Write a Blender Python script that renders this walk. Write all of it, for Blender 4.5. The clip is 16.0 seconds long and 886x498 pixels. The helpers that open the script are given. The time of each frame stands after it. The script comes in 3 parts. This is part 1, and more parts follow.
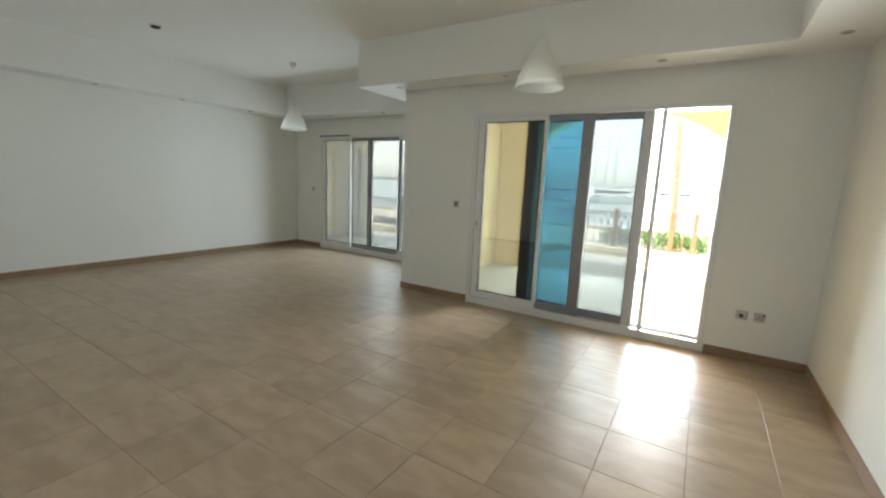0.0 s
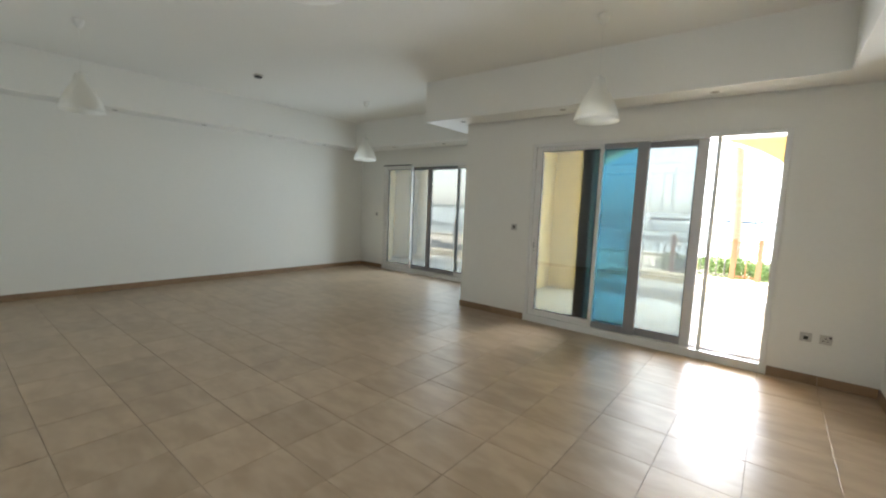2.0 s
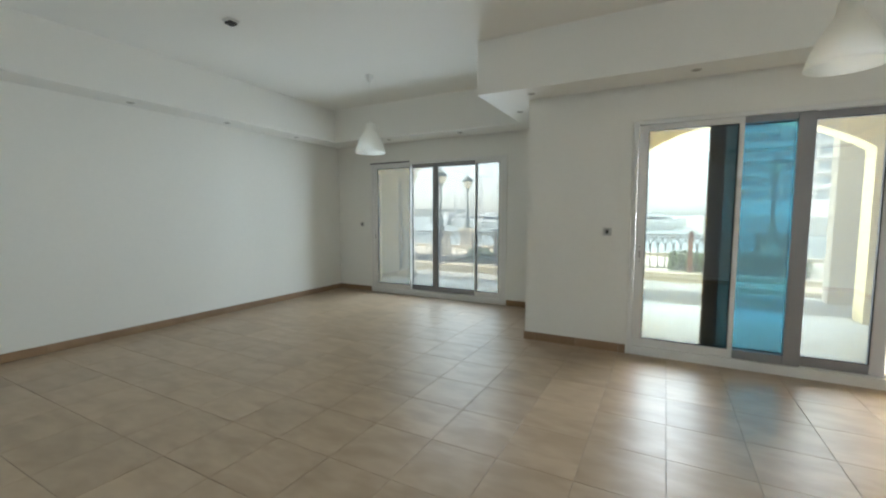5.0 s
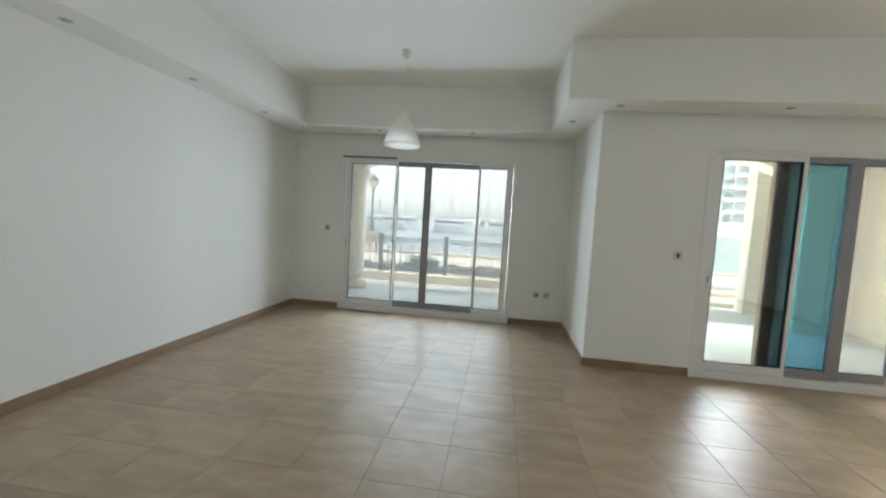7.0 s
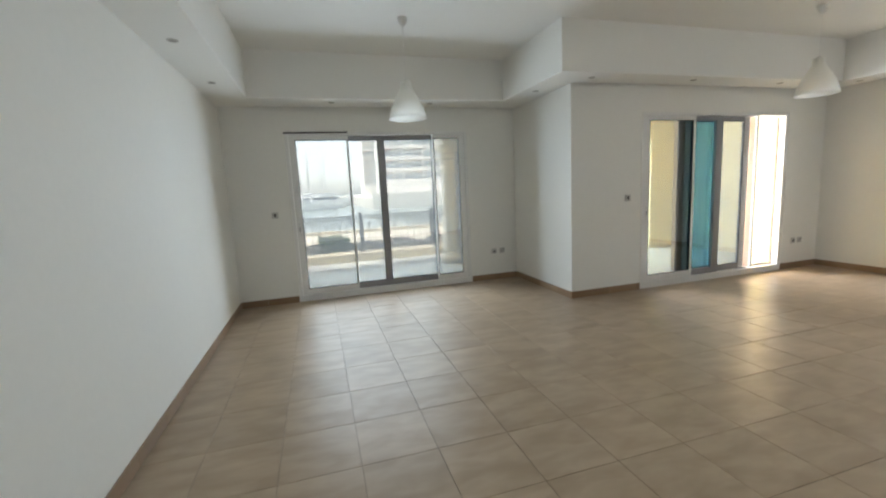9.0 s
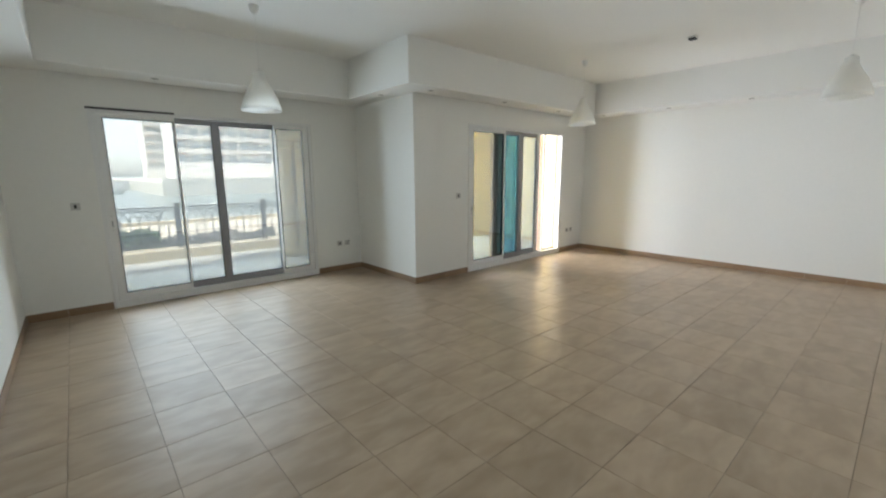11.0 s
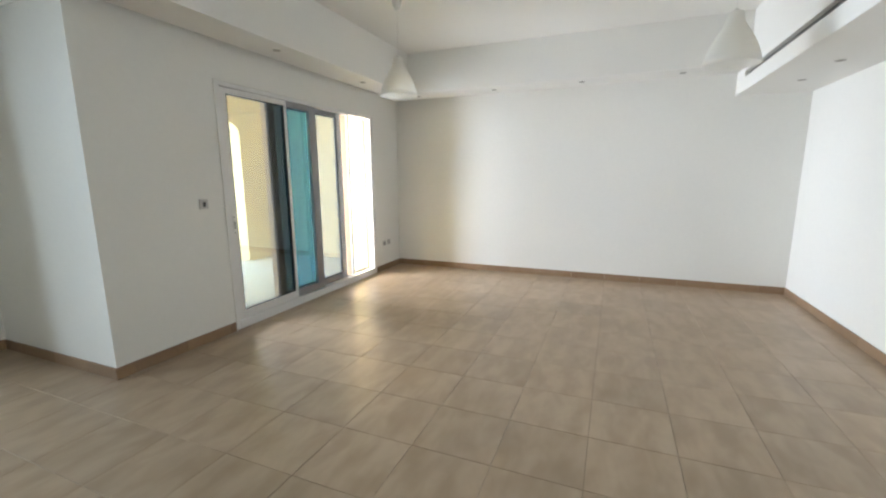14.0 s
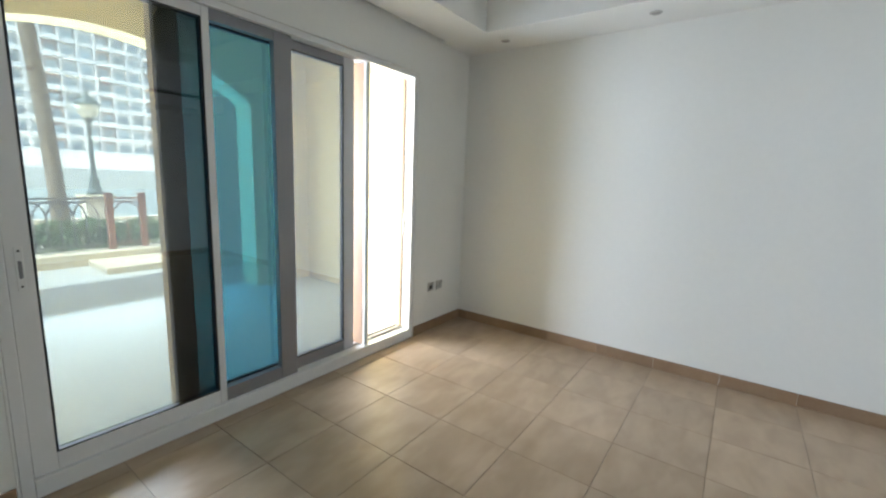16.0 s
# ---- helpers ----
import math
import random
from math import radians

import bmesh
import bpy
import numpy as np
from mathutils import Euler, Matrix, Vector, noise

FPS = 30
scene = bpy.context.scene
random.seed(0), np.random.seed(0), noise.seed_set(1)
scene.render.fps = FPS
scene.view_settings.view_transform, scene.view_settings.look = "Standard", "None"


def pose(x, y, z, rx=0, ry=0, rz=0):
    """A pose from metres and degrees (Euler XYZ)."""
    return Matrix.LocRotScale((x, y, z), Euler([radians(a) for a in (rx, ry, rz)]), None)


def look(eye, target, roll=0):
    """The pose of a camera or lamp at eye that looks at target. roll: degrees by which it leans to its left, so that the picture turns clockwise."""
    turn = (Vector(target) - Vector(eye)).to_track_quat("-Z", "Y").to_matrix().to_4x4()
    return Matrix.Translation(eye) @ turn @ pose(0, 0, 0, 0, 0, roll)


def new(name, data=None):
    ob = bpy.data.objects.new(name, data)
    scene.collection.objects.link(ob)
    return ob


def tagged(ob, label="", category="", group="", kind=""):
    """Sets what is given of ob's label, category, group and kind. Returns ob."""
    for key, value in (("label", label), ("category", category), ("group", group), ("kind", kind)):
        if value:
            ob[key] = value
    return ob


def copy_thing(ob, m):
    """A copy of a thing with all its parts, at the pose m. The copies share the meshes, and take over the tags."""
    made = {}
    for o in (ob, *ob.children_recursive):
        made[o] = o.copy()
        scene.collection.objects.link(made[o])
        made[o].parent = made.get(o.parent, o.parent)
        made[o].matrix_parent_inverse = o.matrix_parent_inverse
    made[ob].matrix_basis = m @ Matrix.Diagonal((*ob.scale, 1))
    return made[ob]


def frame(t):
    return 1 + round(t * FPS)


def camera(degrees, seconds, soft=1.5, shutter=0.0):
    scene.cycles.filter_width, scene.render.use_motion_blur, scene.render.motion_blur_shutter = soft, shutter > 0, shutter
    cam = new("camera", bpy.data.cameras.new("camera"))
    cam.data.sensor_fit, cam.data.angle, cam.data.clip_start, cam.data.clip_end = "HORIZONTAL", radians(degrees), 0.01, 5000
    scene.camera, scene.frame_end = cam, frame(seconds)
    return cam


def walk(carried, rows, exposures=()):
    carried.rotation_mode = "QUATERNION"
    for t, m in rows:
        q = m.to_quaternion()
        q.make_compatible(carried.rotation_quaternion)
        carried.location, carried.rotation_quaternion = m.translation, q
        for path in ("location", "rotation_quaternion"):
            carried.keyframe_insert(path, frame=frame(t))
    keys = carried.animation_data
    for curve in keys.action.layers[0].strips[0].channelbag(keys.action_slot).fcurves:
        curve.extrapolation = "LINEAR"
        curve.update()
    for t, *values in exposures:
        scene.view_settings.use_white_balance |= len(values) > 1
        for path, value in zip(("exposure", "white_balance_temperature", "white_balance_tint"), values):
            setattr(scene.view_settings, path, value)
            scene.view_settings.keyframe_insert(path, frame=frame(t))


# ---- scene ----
cam = camera(93.9, 16.0, soft=2.2)
PATH = [
    (0, (0.801, -0.004, 1.541), (-0.238, 1.674, 1.216), 2.5),
    (0.5, (0.868, -0.324, 1.509), (-0.364, 1.219, 1.193), 4.2),
    (1, (0.875, -0.402, 1.523), (-0.365, 1.143, 1.249), 2.8),
    (1.5, (0.905, -0.434, 1.502), (-0.304, 1.146, 1.304), 2.8),
    (2, (0.901, -0.444, 1.501), (-0.338, 1.112, 1.294), 2.4),
    (2.5, (0.842, -0.421, 1.492), (-0.36, 1.143, 1.162), 2.4),
    (3, (0.657, -0.284, 1.471), (-0.477, 1.317, 1.084), 4.1),
    (3.5, (0.171, -0.15, 1.459), (-0.993, 1.444, 1.136), 5.3),
    (4, (-0.462, -0.117, 1.446), (-1.538, 1.535, 1.107), 4.4),
    (4.5, (-0.929, -0.022, 1.422), (-1.983, 1.663, 1.194), 0.7),
    (7, (-3.802, 0.056, 1.493), (-4.077, 2.032, 1.346), 3.4),
    (7.5, (-4.406, 0.047, 1.5), (-4.57, 2.025, 1.252), 1.3),
    (8, (-4.981, 0.005, 1.554), (-4.92, 1.982, 1.261), 2.4),
    (8.5, (-5.534, 0.086, 1.506), (-5.259, 2.042, 1.197), -3.2),
    (9, (-5.962, 0.061, 1.493), (-5.4, 1.959, 1.207), -2.9),
    (9.5, (-6.265, 0.108, 1.59), (-5.356, 1.86, 1.266), -3.3),
    (12, (-6.551, -0.206, 1.587), (-5.201, 1.228, 1.237), 0.6),
    (12.5, (-6.375, 0.194, 1.572), (-4.943, 1.55, 1.237), 0.5),
    (13, (-5.793, 0.546, 1.495), (-4.129, 1.632, 1.267), -1.9),
    (13.5, (-5.258, 0.885, 1.538), (-3.595, 1.964, 1.276), -2.4),
    (14, (-4.617, 1.28, 1.489), (-2.795, 2.027, 1.141), -0.4),
    (14.5, (-3.953, 1.507, 1.523), (-2.146, 2.306, 1.214), 0.1),
    (15, (-3.283, 1.76, 1.541), (-1.505, 2.578, 1.128), -0.6),
    (15.5, (-2.608, 1.977, 1.536), (-0.925, 2.982, 1.144), 1.1),
    (16, (-1.982, 2.291, 1.46), (-0.375, 3.437, 1.134), 2.2),
]
walk(cam, [(t, look(eye, target, roll)) for t, eye, target, roll in PATH],
     exposures=[(0.0, 3.80, 6130, 8), (1.5, 3.81, 6130, 11), (3.0, 3.88, 6030, 9), (4.5, 3.92, 5920, 8), (7.0, 4.03, 5900, 11), (9.5, 4.01, 6000, 13), (12.0, 4.04, 5800, 10),
                (13.0, 4.20, 5900, 11), (14.0, 4.20, 5850, 12), (15.0, 4.00, 5700, 11), (15.5, 3.88, 5540, 9), (16.0, 3.78, 5490, 9)])

# ---- light ----
SUN = Vector((-0.6, -0.14, 1.3)).normalized()
world = bpy.data.worlds.new("sky")
scene.world = world
world.use_nodes = True
wn = world.node_tree.nodes
sky = wn.new("ShaderNodeTexSky")
sky.sky_type, sky.sun_disc = "NISHITA", False
sky.sun_elevation = math.asin(SUN.z)
sky.sun_rotation = math.atan2(SUN.x, SUN.y)
sky.air_density, sky.dust_density, sky.ozone_density = 1.0, 1.2, 1.0
wn["Background"].inputs[1].default_value = 0.13
haze = wn.new("ShaderNodeHueSaturation")
haze.inputs["Saturation"].default_value = 0.35
world.node_tree.links.new(sky.outputs[0], haze.inputs["Color"])
world.node_tree.links.new(haze.outputs[0], wn["Background"].inputs[0])
sun = new("sun", bpy.data.lights.new("sun", "SUN"))
sun.data.energy, sun.data.angle, sun.data.color = 2.0, radians(0.6), (1.0, 0.94, 0.84)
sun.matrix_world = look(SUN * 50, (0, 0, 0))

# daylight of the open sky, standing in the two arches of the loggia
for x, y, wide, high, watts, colour in ((-4.9, 8.42, 3.3, 2.4, 21, (0.82, 0.945, 1.0)), (-0.48, 7.82, 2.7, 2.5, 40, (0.94, 0.965, 0.99))):
    day = new("sky_light", bpy.data.lights.new("sky_light", "AREA"))
    day.data.shape, day.data.size, day.data.size_y, day.data.energy, day.data.color = "RECTANGLE", wide, high, watts, colour
    day.matrix_world = look((x, y, 1.4), (x, 0, 1.5))


# ---- materials ----
def material(name, base, rough=0.6, metal=0.0, vary=0.06, scale=4.0, bump=0.0, bump_scale=60.0, second=None, mix_scale=1.5,
             per_object=0.0, stretch=(1, 1, 1), spec=0.5, trans=0.0):
    """Noise at two scales over a base colour, an optional second colour, fine relief, and a shift from object to object."""
    m = bpy.data.materials.new(name)
    m.use_nodes = True
    n, l = m.node_tree.nodes, m.node_tree.links
    b = n["Principled BSDF"]
    b.inputs["Metallic"].default_value = metal
    b.inputs["Specular IOR Level"].default_value = spec
    co = n.new("ShaderNodeTexCoord")
    mp = n.new("ShaderNodeMapping")
    mp.inputs["Scale"].default_value = stretch
    l.new(co.outputs["Object"], mp.inputs[0])
    place = mp.outputs[0]
    info = n.new("ShaderNodeObjectInfo")
    if per_object:
        add = n.new("ShaderNodeVectorMath")
        add.operation = "MULTIPLY_ADD"
        l.new(info.outputs["Random"], add.inputs[0])
        add.inputs[1].default_value = (37, 53, 11)
        l.new(place, add.inputs[2])
        place = add.outputs[0]
    big, small = n.new("ShaderNodeTexNoise"), n.new("ShaderNodeTexNoise")
    for t, s, d in ((big, mix_scale, 4), (small, scale * 8, 3)):
        t.inputs["Scale"].default_value, t.inputs["Detail"].default_value = s, d
        l.new(place, t.inputs["Vector"])
    ramp = n.new("ShaderNodeValToRGB")
    ramp.color_ramp.elements[0].position, ramp.color_ramp.elements[1].position = 0.2, 0.8
    ramp.color_ramp.elements[0].color = (*base, 1)
    ramp.color_ramp.elements[1].color = (*(second or [min(1, c * (1 + vary)) for c in base]), 1)
    l.new(big.outputs["Fac"], ramp.inputs[0])
    hsv = n.new("ShaderNodeHueSaturation")
    l.new(ramp.outputs[0], hsv.inputs["Color"])
    mr = n.new("ShaderNodeMapRange")
    mr.inputs[3].default_value, mr.inputs[4].default_value = 1 - vary, 1 + vary
    l.new(small.outputs["Fac"], mr.inputs[0])
    value = mr.outputs[0]
    if per_object:
        o = n.new("ShaderNodeMapRange")
        o.inputs[3].default_value, o.inputs[4].default_value = 1 - per_object, 1 + per_object
        l.new(info.outputs["Random"], o.inputs[0])
        mul = n.new("ShaderNodeMath")
        mul.operation = "MULTIPLY"
        l.new(value, mul.inputs[0]), l.new(o.outputs[0], mul.inputs[1])
        value = mul.outputs[0]
    l.new(value, hsv.inputs["Value"])
    l.new(hsv.outputs[0], b.inputs["Base Color"])
    r = n.new("ShaderNodeMapRange")
    r.inputs[3].default_value, r.inputs[4].default_value = max(0.02, rough - 0.07), min(1, rough + 0.07)
    l.new(big.outputs["Fac"], r.inputs[0])
    l.new(r.outputs[0], b.inputs["Roughness"])
    if trans:
        b.inputs["Transmission Weight"].default_value = trans
    if bump:
        t = n.new("ShaderNodeTexNoise")
        t.inputs["Scale"].default_value, t.inputs["Detail"].default_value = bump_scale, 3
        l.new(place, t.inputs["Vector"])
        bp = n.new("ShaderNodeBump")
        bp.inputs["Strength"].default_value, bp.inputs["Distance"].default_value = bump, 0.004
        l.new(t.outputs["Fac"], bp.inputs["Height"])
        l.new(bp.outputs[0], b.inputs["Normal"])
    return m


def pane_material(name, tint, gloss=1.0, haze_share=0.07):
    """A thin sheet of glass: straight through with a tint, a pale film that puts haze over the view, and mirror gloss
    by Fresnel.
    """
    m = bpy.data.materials.new(name)
    m.use_nodes = True
    n, l = m.node_tree.nodes, m.node_tree.links
    n.remove(n["Principled BSDF"])
    tr, gl, mix, fr = (n.new("ShaderNode" + k) for k in ("BsdfTransparent", "BsdfGlossy", "MixShader", "LayerWeight"))
    tr.inputs[0].default_value = (*tint, 1)
    gl.inputs["Roughness"].default_value = 0.01
    gl.inputs[0].default_value = (gloss, gloss, gloss, 1)
    fr.inputs["Blend"].default_value = 0.5
    pw, ma = n.new("ShaderNodeMath"), n.new("ShaderNodeMath")
    pw.operation, ma.operation = "POWER", "MULTIPLY_ADD"
    pw.inputs[1].default_value, ma.inputs[1].default_value, ma.inputs[2].default_value = 5.0, 0.9, 0.05
    l.new(fr.outputs["Facing"], pw.inputs[0]), l.new(pw.outputs[0], ma.inputs[0])
    l.new(ma.outputs[0], mix.inputs[0])
    film, veil = n.new("ShaderNodeBsdfTranslucent"), n.new("ShaderNodeMixShader")
    film.inputs[0].default_value, veil.inputs[0].default_value = (0.85, 0.9, 0.92, 1), haze_share
    l.new(tr.outputs[0], veil.inputs[1]), l.new(film.outputs[0], veil.inputs[2])
    l.new(veil.outputs[0], mix.inputs[1]), l.new(gl.outputs[0], mix.inputs[2])
    l.new(mix.outputs[0], n["Material Output"].inputs[0])
    return m


def floor_tile_material():
    """Glazed beige floor tile: soft clouds and faint drifting veins, an even sheen, a small shift from tile to tile."""
    m = bpy.data.materials.new("beige_floor_tile")
    m.use_nodes = True
    n, l = m.node_tree.nodes, m.node_tree.links
    b = n["Principled BSDF"]
    co, info = n.new("ShaderNodeTexCoord"), n.new("ShaderNodeObjectInfo")
    add = n.new("ShaderNodeVectorMath")
    add.operation = "MULTIPLY_ADD"
    add.inputs[1].default_value = (37, 53, 11)
    l.new(info.outputs["Random"], add.inputs[0]), l.new(co.outputs["Object"], add.inputs[2])
    mp = n.new("ShaderNodeMapping")
    mp.inputs["Scale"].default_value = (1.0, 2.2, 1.0)
    l.new(add.outputs[0], mp.inputs[0])
    cloud, vein, grain = (n.new("ShaderNodeTexNoise") for _ in range(3))
    for t, sc, d, w in ((cloud, 3.2, 2, 0.3), (vein, 6.0, 3, 1.2), (grain, 120.0, 2, 0.0)):
        t.inputs["Scale"].default_value, t.inputs["Detail"].default_value, t.inputs["Distortion"].default_value = sc, d, w
        l.new(mp.outputs[0], t.inputs["Vector"])
    ramp = n.new("ShaderNodeValToRGB")
    ramp.color_ramp.interpolation = "EASE"
    ramp.color_ramp.elements[0].position, ramp.color_ramp.elements[1].position = 0.25, 0.75
    ramp.color_ramp.elements[0].color, ramp.color_ramp.elements[1].color = (0.37, 0.274, 0.18, 1), (0.46, 0.352, 0.242, 1)
    l.new(cloud.outputs["Fac"], ramp.inputs[0])
    hsv = n.new("ShaderNodeHueSaturation")
    l.new(ramp.outputs[0], hsv.inputs["Color"])
    value = None
    for source, lo, hi in ((vein.outputs["Fac"], 0.93, 1.07), (grain.outputs["Fac"], 0.985, 1.015), (info.outputs["Random"], 0.94, 1.06)):
        r = n.new("ShaderNodeMapRange")
        r.inputs[3].default_value, r.inputs[4].default_value = lo, hi
        l.new(source, r.inputs[0])
        if value:
            k = n.new("ShaderNodeMath")
            k.operation = "MULTIPLY"
            l.new(value, k.inputs[0]), l.new(r.outputs[0], k.inputs[1])
            value = k.outputs[0]
        else:
            value = r.outputs[0]
    l.new(value, hsv.inputs["Value"]), l.new(hsv.outputs[0], b.inputs["Base Color"])
    rough = n.new("ShaderNodeMapRange")
    rough.inputs[3].default_value, rough.inputs[4].default_value = 0.29, 0.34
    l.new(vein.outputs["Fac"], rough.inputs[0]), l.new(rough.outputs[0], b.inputs["Roughness"])
    b.inputs["Specular IOR Level"].default_value = 0.36
    bp = n.new("ShaderNodeBump")
    bp.inputs["Strength"].default_value, bp.inputs["Distance"].default_value = 0.05, 0.003
    l.new(grain.outputs["Fac"], bp.inputs["Height"]), l.new(bp.outputs[0], b.inputs["Normal"])
    return m


M = {
    "paint": material("white_wall_paint", (0.845, 0.83, 0.775), 0.8, spec=0.15, vary=0.02, scale=3, bump=0.12, bump_scale=90, mix_scale=0.7),
    "ceiling": material("white_ceiling_paint", (0.865, 0.85, 0.80), 0.7, vary=0.015, bump=0.08, bump_scale=70, mix_scale=0.6),
    "tile": floor_tile_material(),
    "grout": material("brown_grout", (0.20, 0.15, 0.10), 0.85, vary=0.15),
    "skirt": material("brown_skirting_tile", (0.27, 0.168, 0.095), 0.4, vary=0.1, scale=6, second=(0.34, 0.23, 0.14), mix_scale=4, per_object=0.09),
    "white_alu": material("white_coated_aluminium", (0.80, 0.79, 0.76), 0.35, vary=0.02, mix_scale=2),
    "grey_alu": material("grey_anodised_aluminium", (0.27, 0.265, 0.27), 0.4, metal=0.3, vary=0.04, mix_scale=3),
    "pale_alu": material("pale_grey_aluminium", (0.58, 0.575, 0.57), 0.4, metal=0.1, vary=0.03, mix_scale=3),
    "dark_stile_gap": material("dark_stile_and_gap_shade", (0.035, 0.033, 0.030), 0.35, metal=0.2, vary=0.1),
    "brown_alu": material("brown_brush_strip", (0.30, 0.19, 0.12), 0.6, vary=0.1),
    "stile_side_tan": material("pale_stile_side", (0.62, 0.46, 0.34), 0.8, vary=0.06),
    "tan_alu": material("tan_post_web", (0.36, 0.235, 0.16), 0.5, vary=0.03),
    "gasket": material("black_rubber", (0.012, 0.012, 0.012), 0.7),
    # Tints also dim the outdoors; the pale film adds haze, on blue room reflections.
    "glass": pane_material("clear_solar_glass", (0.375, 0.40, 0.38), haze_share=0.02),
    "glass_bay": pane_material("hazy_solar_glass", (0.325, 0.325, 0.305), haze_share=0.028),
    "glass_grey": pane_material("pale_grey_blue_glass", (0.325, 0.345, 0.33), haze_share=0.035),
    "glass_blue": pane_material("blue_solar_glass", (0.085, 0.185, 0.225), haze_share=0.045),
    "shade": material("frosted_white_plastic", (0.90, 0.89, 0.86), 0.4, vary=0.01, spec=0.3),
    "plastic": material("white_plastic", (0.78, 0.77, 0.73), 0.4, vary=0.02),
    "steel": material("brushed_steel_plate", (0.55, 0.53, 0.49), 0.4, metal=0.35, vary=0.06),
    "dark": material("dark_plastic", (0.03, 0.028, 0.026), 0.5),
    "duct": material("dark_duct", (0.07, 0.065, 0.06), 0.8),
    "slat": material("grey_grille_slat", (0.30, 0.29, 0.27), 0.6, vary=0.05),
    "lens": material("lamp_lens", (0.55, 0.52, 0.46), 0.2),
    "yellow": material("yellow_facade_render", (0.76, 0.625, 0.335), 0.85, vary=0.04, scale=5, bump=0.4, bump_scale=120, mix_scale=0.8),
    "terrace": material("pale_terrace_tile", (0.42, 0.425, 0.41), 0.6, vary=0.06, scale=5, second=(0.48, 0.485, 0.47), per_object=0.03),
    "cream": material("pale_cream_render", (0.66, 0.60, 0.50), 0.85, vary=0.04, scale=5, bump=0.3, bump_scale=120),
    "stone": material("cream_kerb_stone", (0.62, 0.55, 0.42), 0.75, vary=0.07, scale=6, bump=0.3),
    "rail": material("grey_painted_iron", (0.10, 0.095, 0.095), 0.5, vary=0.06),
    "rail_brown": material("brown_painted_post", (0.26, 0.115, 0.065), 0.55, vary=0.08),
    "leaf": material("green_leaf", (0.07, 0.14, 0.035), 0.55, vary=0.25, second=(0.13, 0.2, 0.05), mix_scale=8),
    "purple": material("purple_leaf", (0.11, 0.075, 0.125), 0.6, vary=0.2, second=(0.07, 0.12, 0.07), mix_scale=6),
    "core": material("hedge_twigs", (0.035, 0.045, 0.02), 0.9, vary=0.2),
    "trunk": material("palm_bark", (0.22, 0.17, 0.12), 0.9, vary=0.15, second=(0.30, 0.25, 0.19), mix_scale=5, bump=0.5, stretch=(1, 1, 3)),
    "paving": material("promenade_paving", (0.58, 0.52, 0.42), 0.8, vary=0.06, scale=2),
    "water": material("marina_water", (0.24, 0.28, 0.27), 0.3, vary=0.1, second=(0.30, 0.34, 0.32), mix_scale=0.08, bump=0.6, bump_scale=1.2),
    "quay": material("pale_quay_wall", (0.68, 0.64, 0.56), 0.8, vary=0.05, mix_scale=0.2),
    # Tower colours are lightened to carry the distance haze.
    "facade": material("hazed_white_tower", (0.80, 0.77, 0.72), 0.8, vary=0.04, mix_scale=0.1),
    "facade_brown": material("hazed_brown_panel", (0.48, 0.34, 0.27), 0.8, vary=0.06, mix_scale=0.1),
    "tower_glass": material("hazed_tower_glass", (0.36, 0.41, 0.43), 0.3, vary=0.2, per_object=0.3, mix_scale=0.3),
    "lamp_iron": material("grey_green_cast_iron", (0.10, 0.13, 0.12), 0.5, vary=0.08),
    "opal": material("opal_lamp_glass", (0.80, 0.76, 0.64), 0.25),
    "hull": material("white_gelcoat", (0.80, 0.80, 0.78), 0.25, vary=0.02),
    "boat_window": material("dark_boat_window", (0.03, 0.05, 0.07), 0.1),
    "mast": material("aluminium_mast", (0.55, 0.55, 0.55), 0.35, metal=0.5),
    "shore": material("hazy_far_shore", (0.45, 0.44, 0.40), 0.9, vary=0.1, mix_scale=0.02),
}


def let_light_through(m, share, colour):
    """Mixes a translucent share into a thin material."""
    n, l = m.node_tree.nodes, m.node_tree.links
    tl, mix = n.new("ShaderNodeBsdfTranslucent"), n.new("ShaderNodeMixShader")
    tl.inputs[0].default_value, mix.inputs[0].default_value = (*colour, 1), share
    l.new(n["Principled BSDF"].outputs[0], mix.inputs[1]), l.new(tl.outputs[0], mix.inputs[2])
    l.new(mix.outputs[0], n["Material Output"].inputs[0])


let_light_through(M["shade"], 0.68, (0.95, 0.94, 0.9))
let_light_through(M["leaf"], 0.3, (0.12, 0.2, 0.04))


# ---- building helpers ----
def box(bm, x0, y0, z0, x1, y1, z1, bevel=0.0):
    """Adds a box, its edges rounded where bevel is given."""
    v = [bm.verts.new((x, y, z)) for x in (x0, x1) for y in (y0, y1) for z in (z0, z1)]
    f = [bm.faces.new([v[i] for i in q]) for q in ((0, 1, 3, 2), (4, 6, 7, 5), (0, 4, 5, 1), (2, 3, 7, 6), (0, 2, 6, 4), (1, 5, 7, 3))]
    if bevel:
        bmesh.ops.bevel(bm, geom=list({e for q in f for e in q.edges}), offset=bevel, segments=2, affect="EDGES", profile=0.5)
    return bm


def boxes(*list_of, bevel=0.0):
    bm = bmesh.new()
    for b in list_of:
        box(bm, *b, bevel=bevel)
    return bm


def lathe(profile, steps=32, cap=False, cx=0.0, cy=0.0):
    """A body of revolution round z from (radius, height) pairs."""
    bm = bmesh.new()
    rings = [[bm.verts.new((cx + r * math.cos(2 * math.pi * i / steps), cy + r * math.sin(2 * math.pi * i / steps), z)) for i in range(steps)] for r, z in profile]
    for a, b in zip(rings, rings[1:]):
        for i in range(steps):
            f = bm.faces.new((a[i], a[(i + 1) % steps], b[(i + 1) % steps], b[i]))
            f.smooth = True
    if cap:
        bm.faces.new(rings[0][::-1]), bm.faces.new(rings[-1])
    return bm


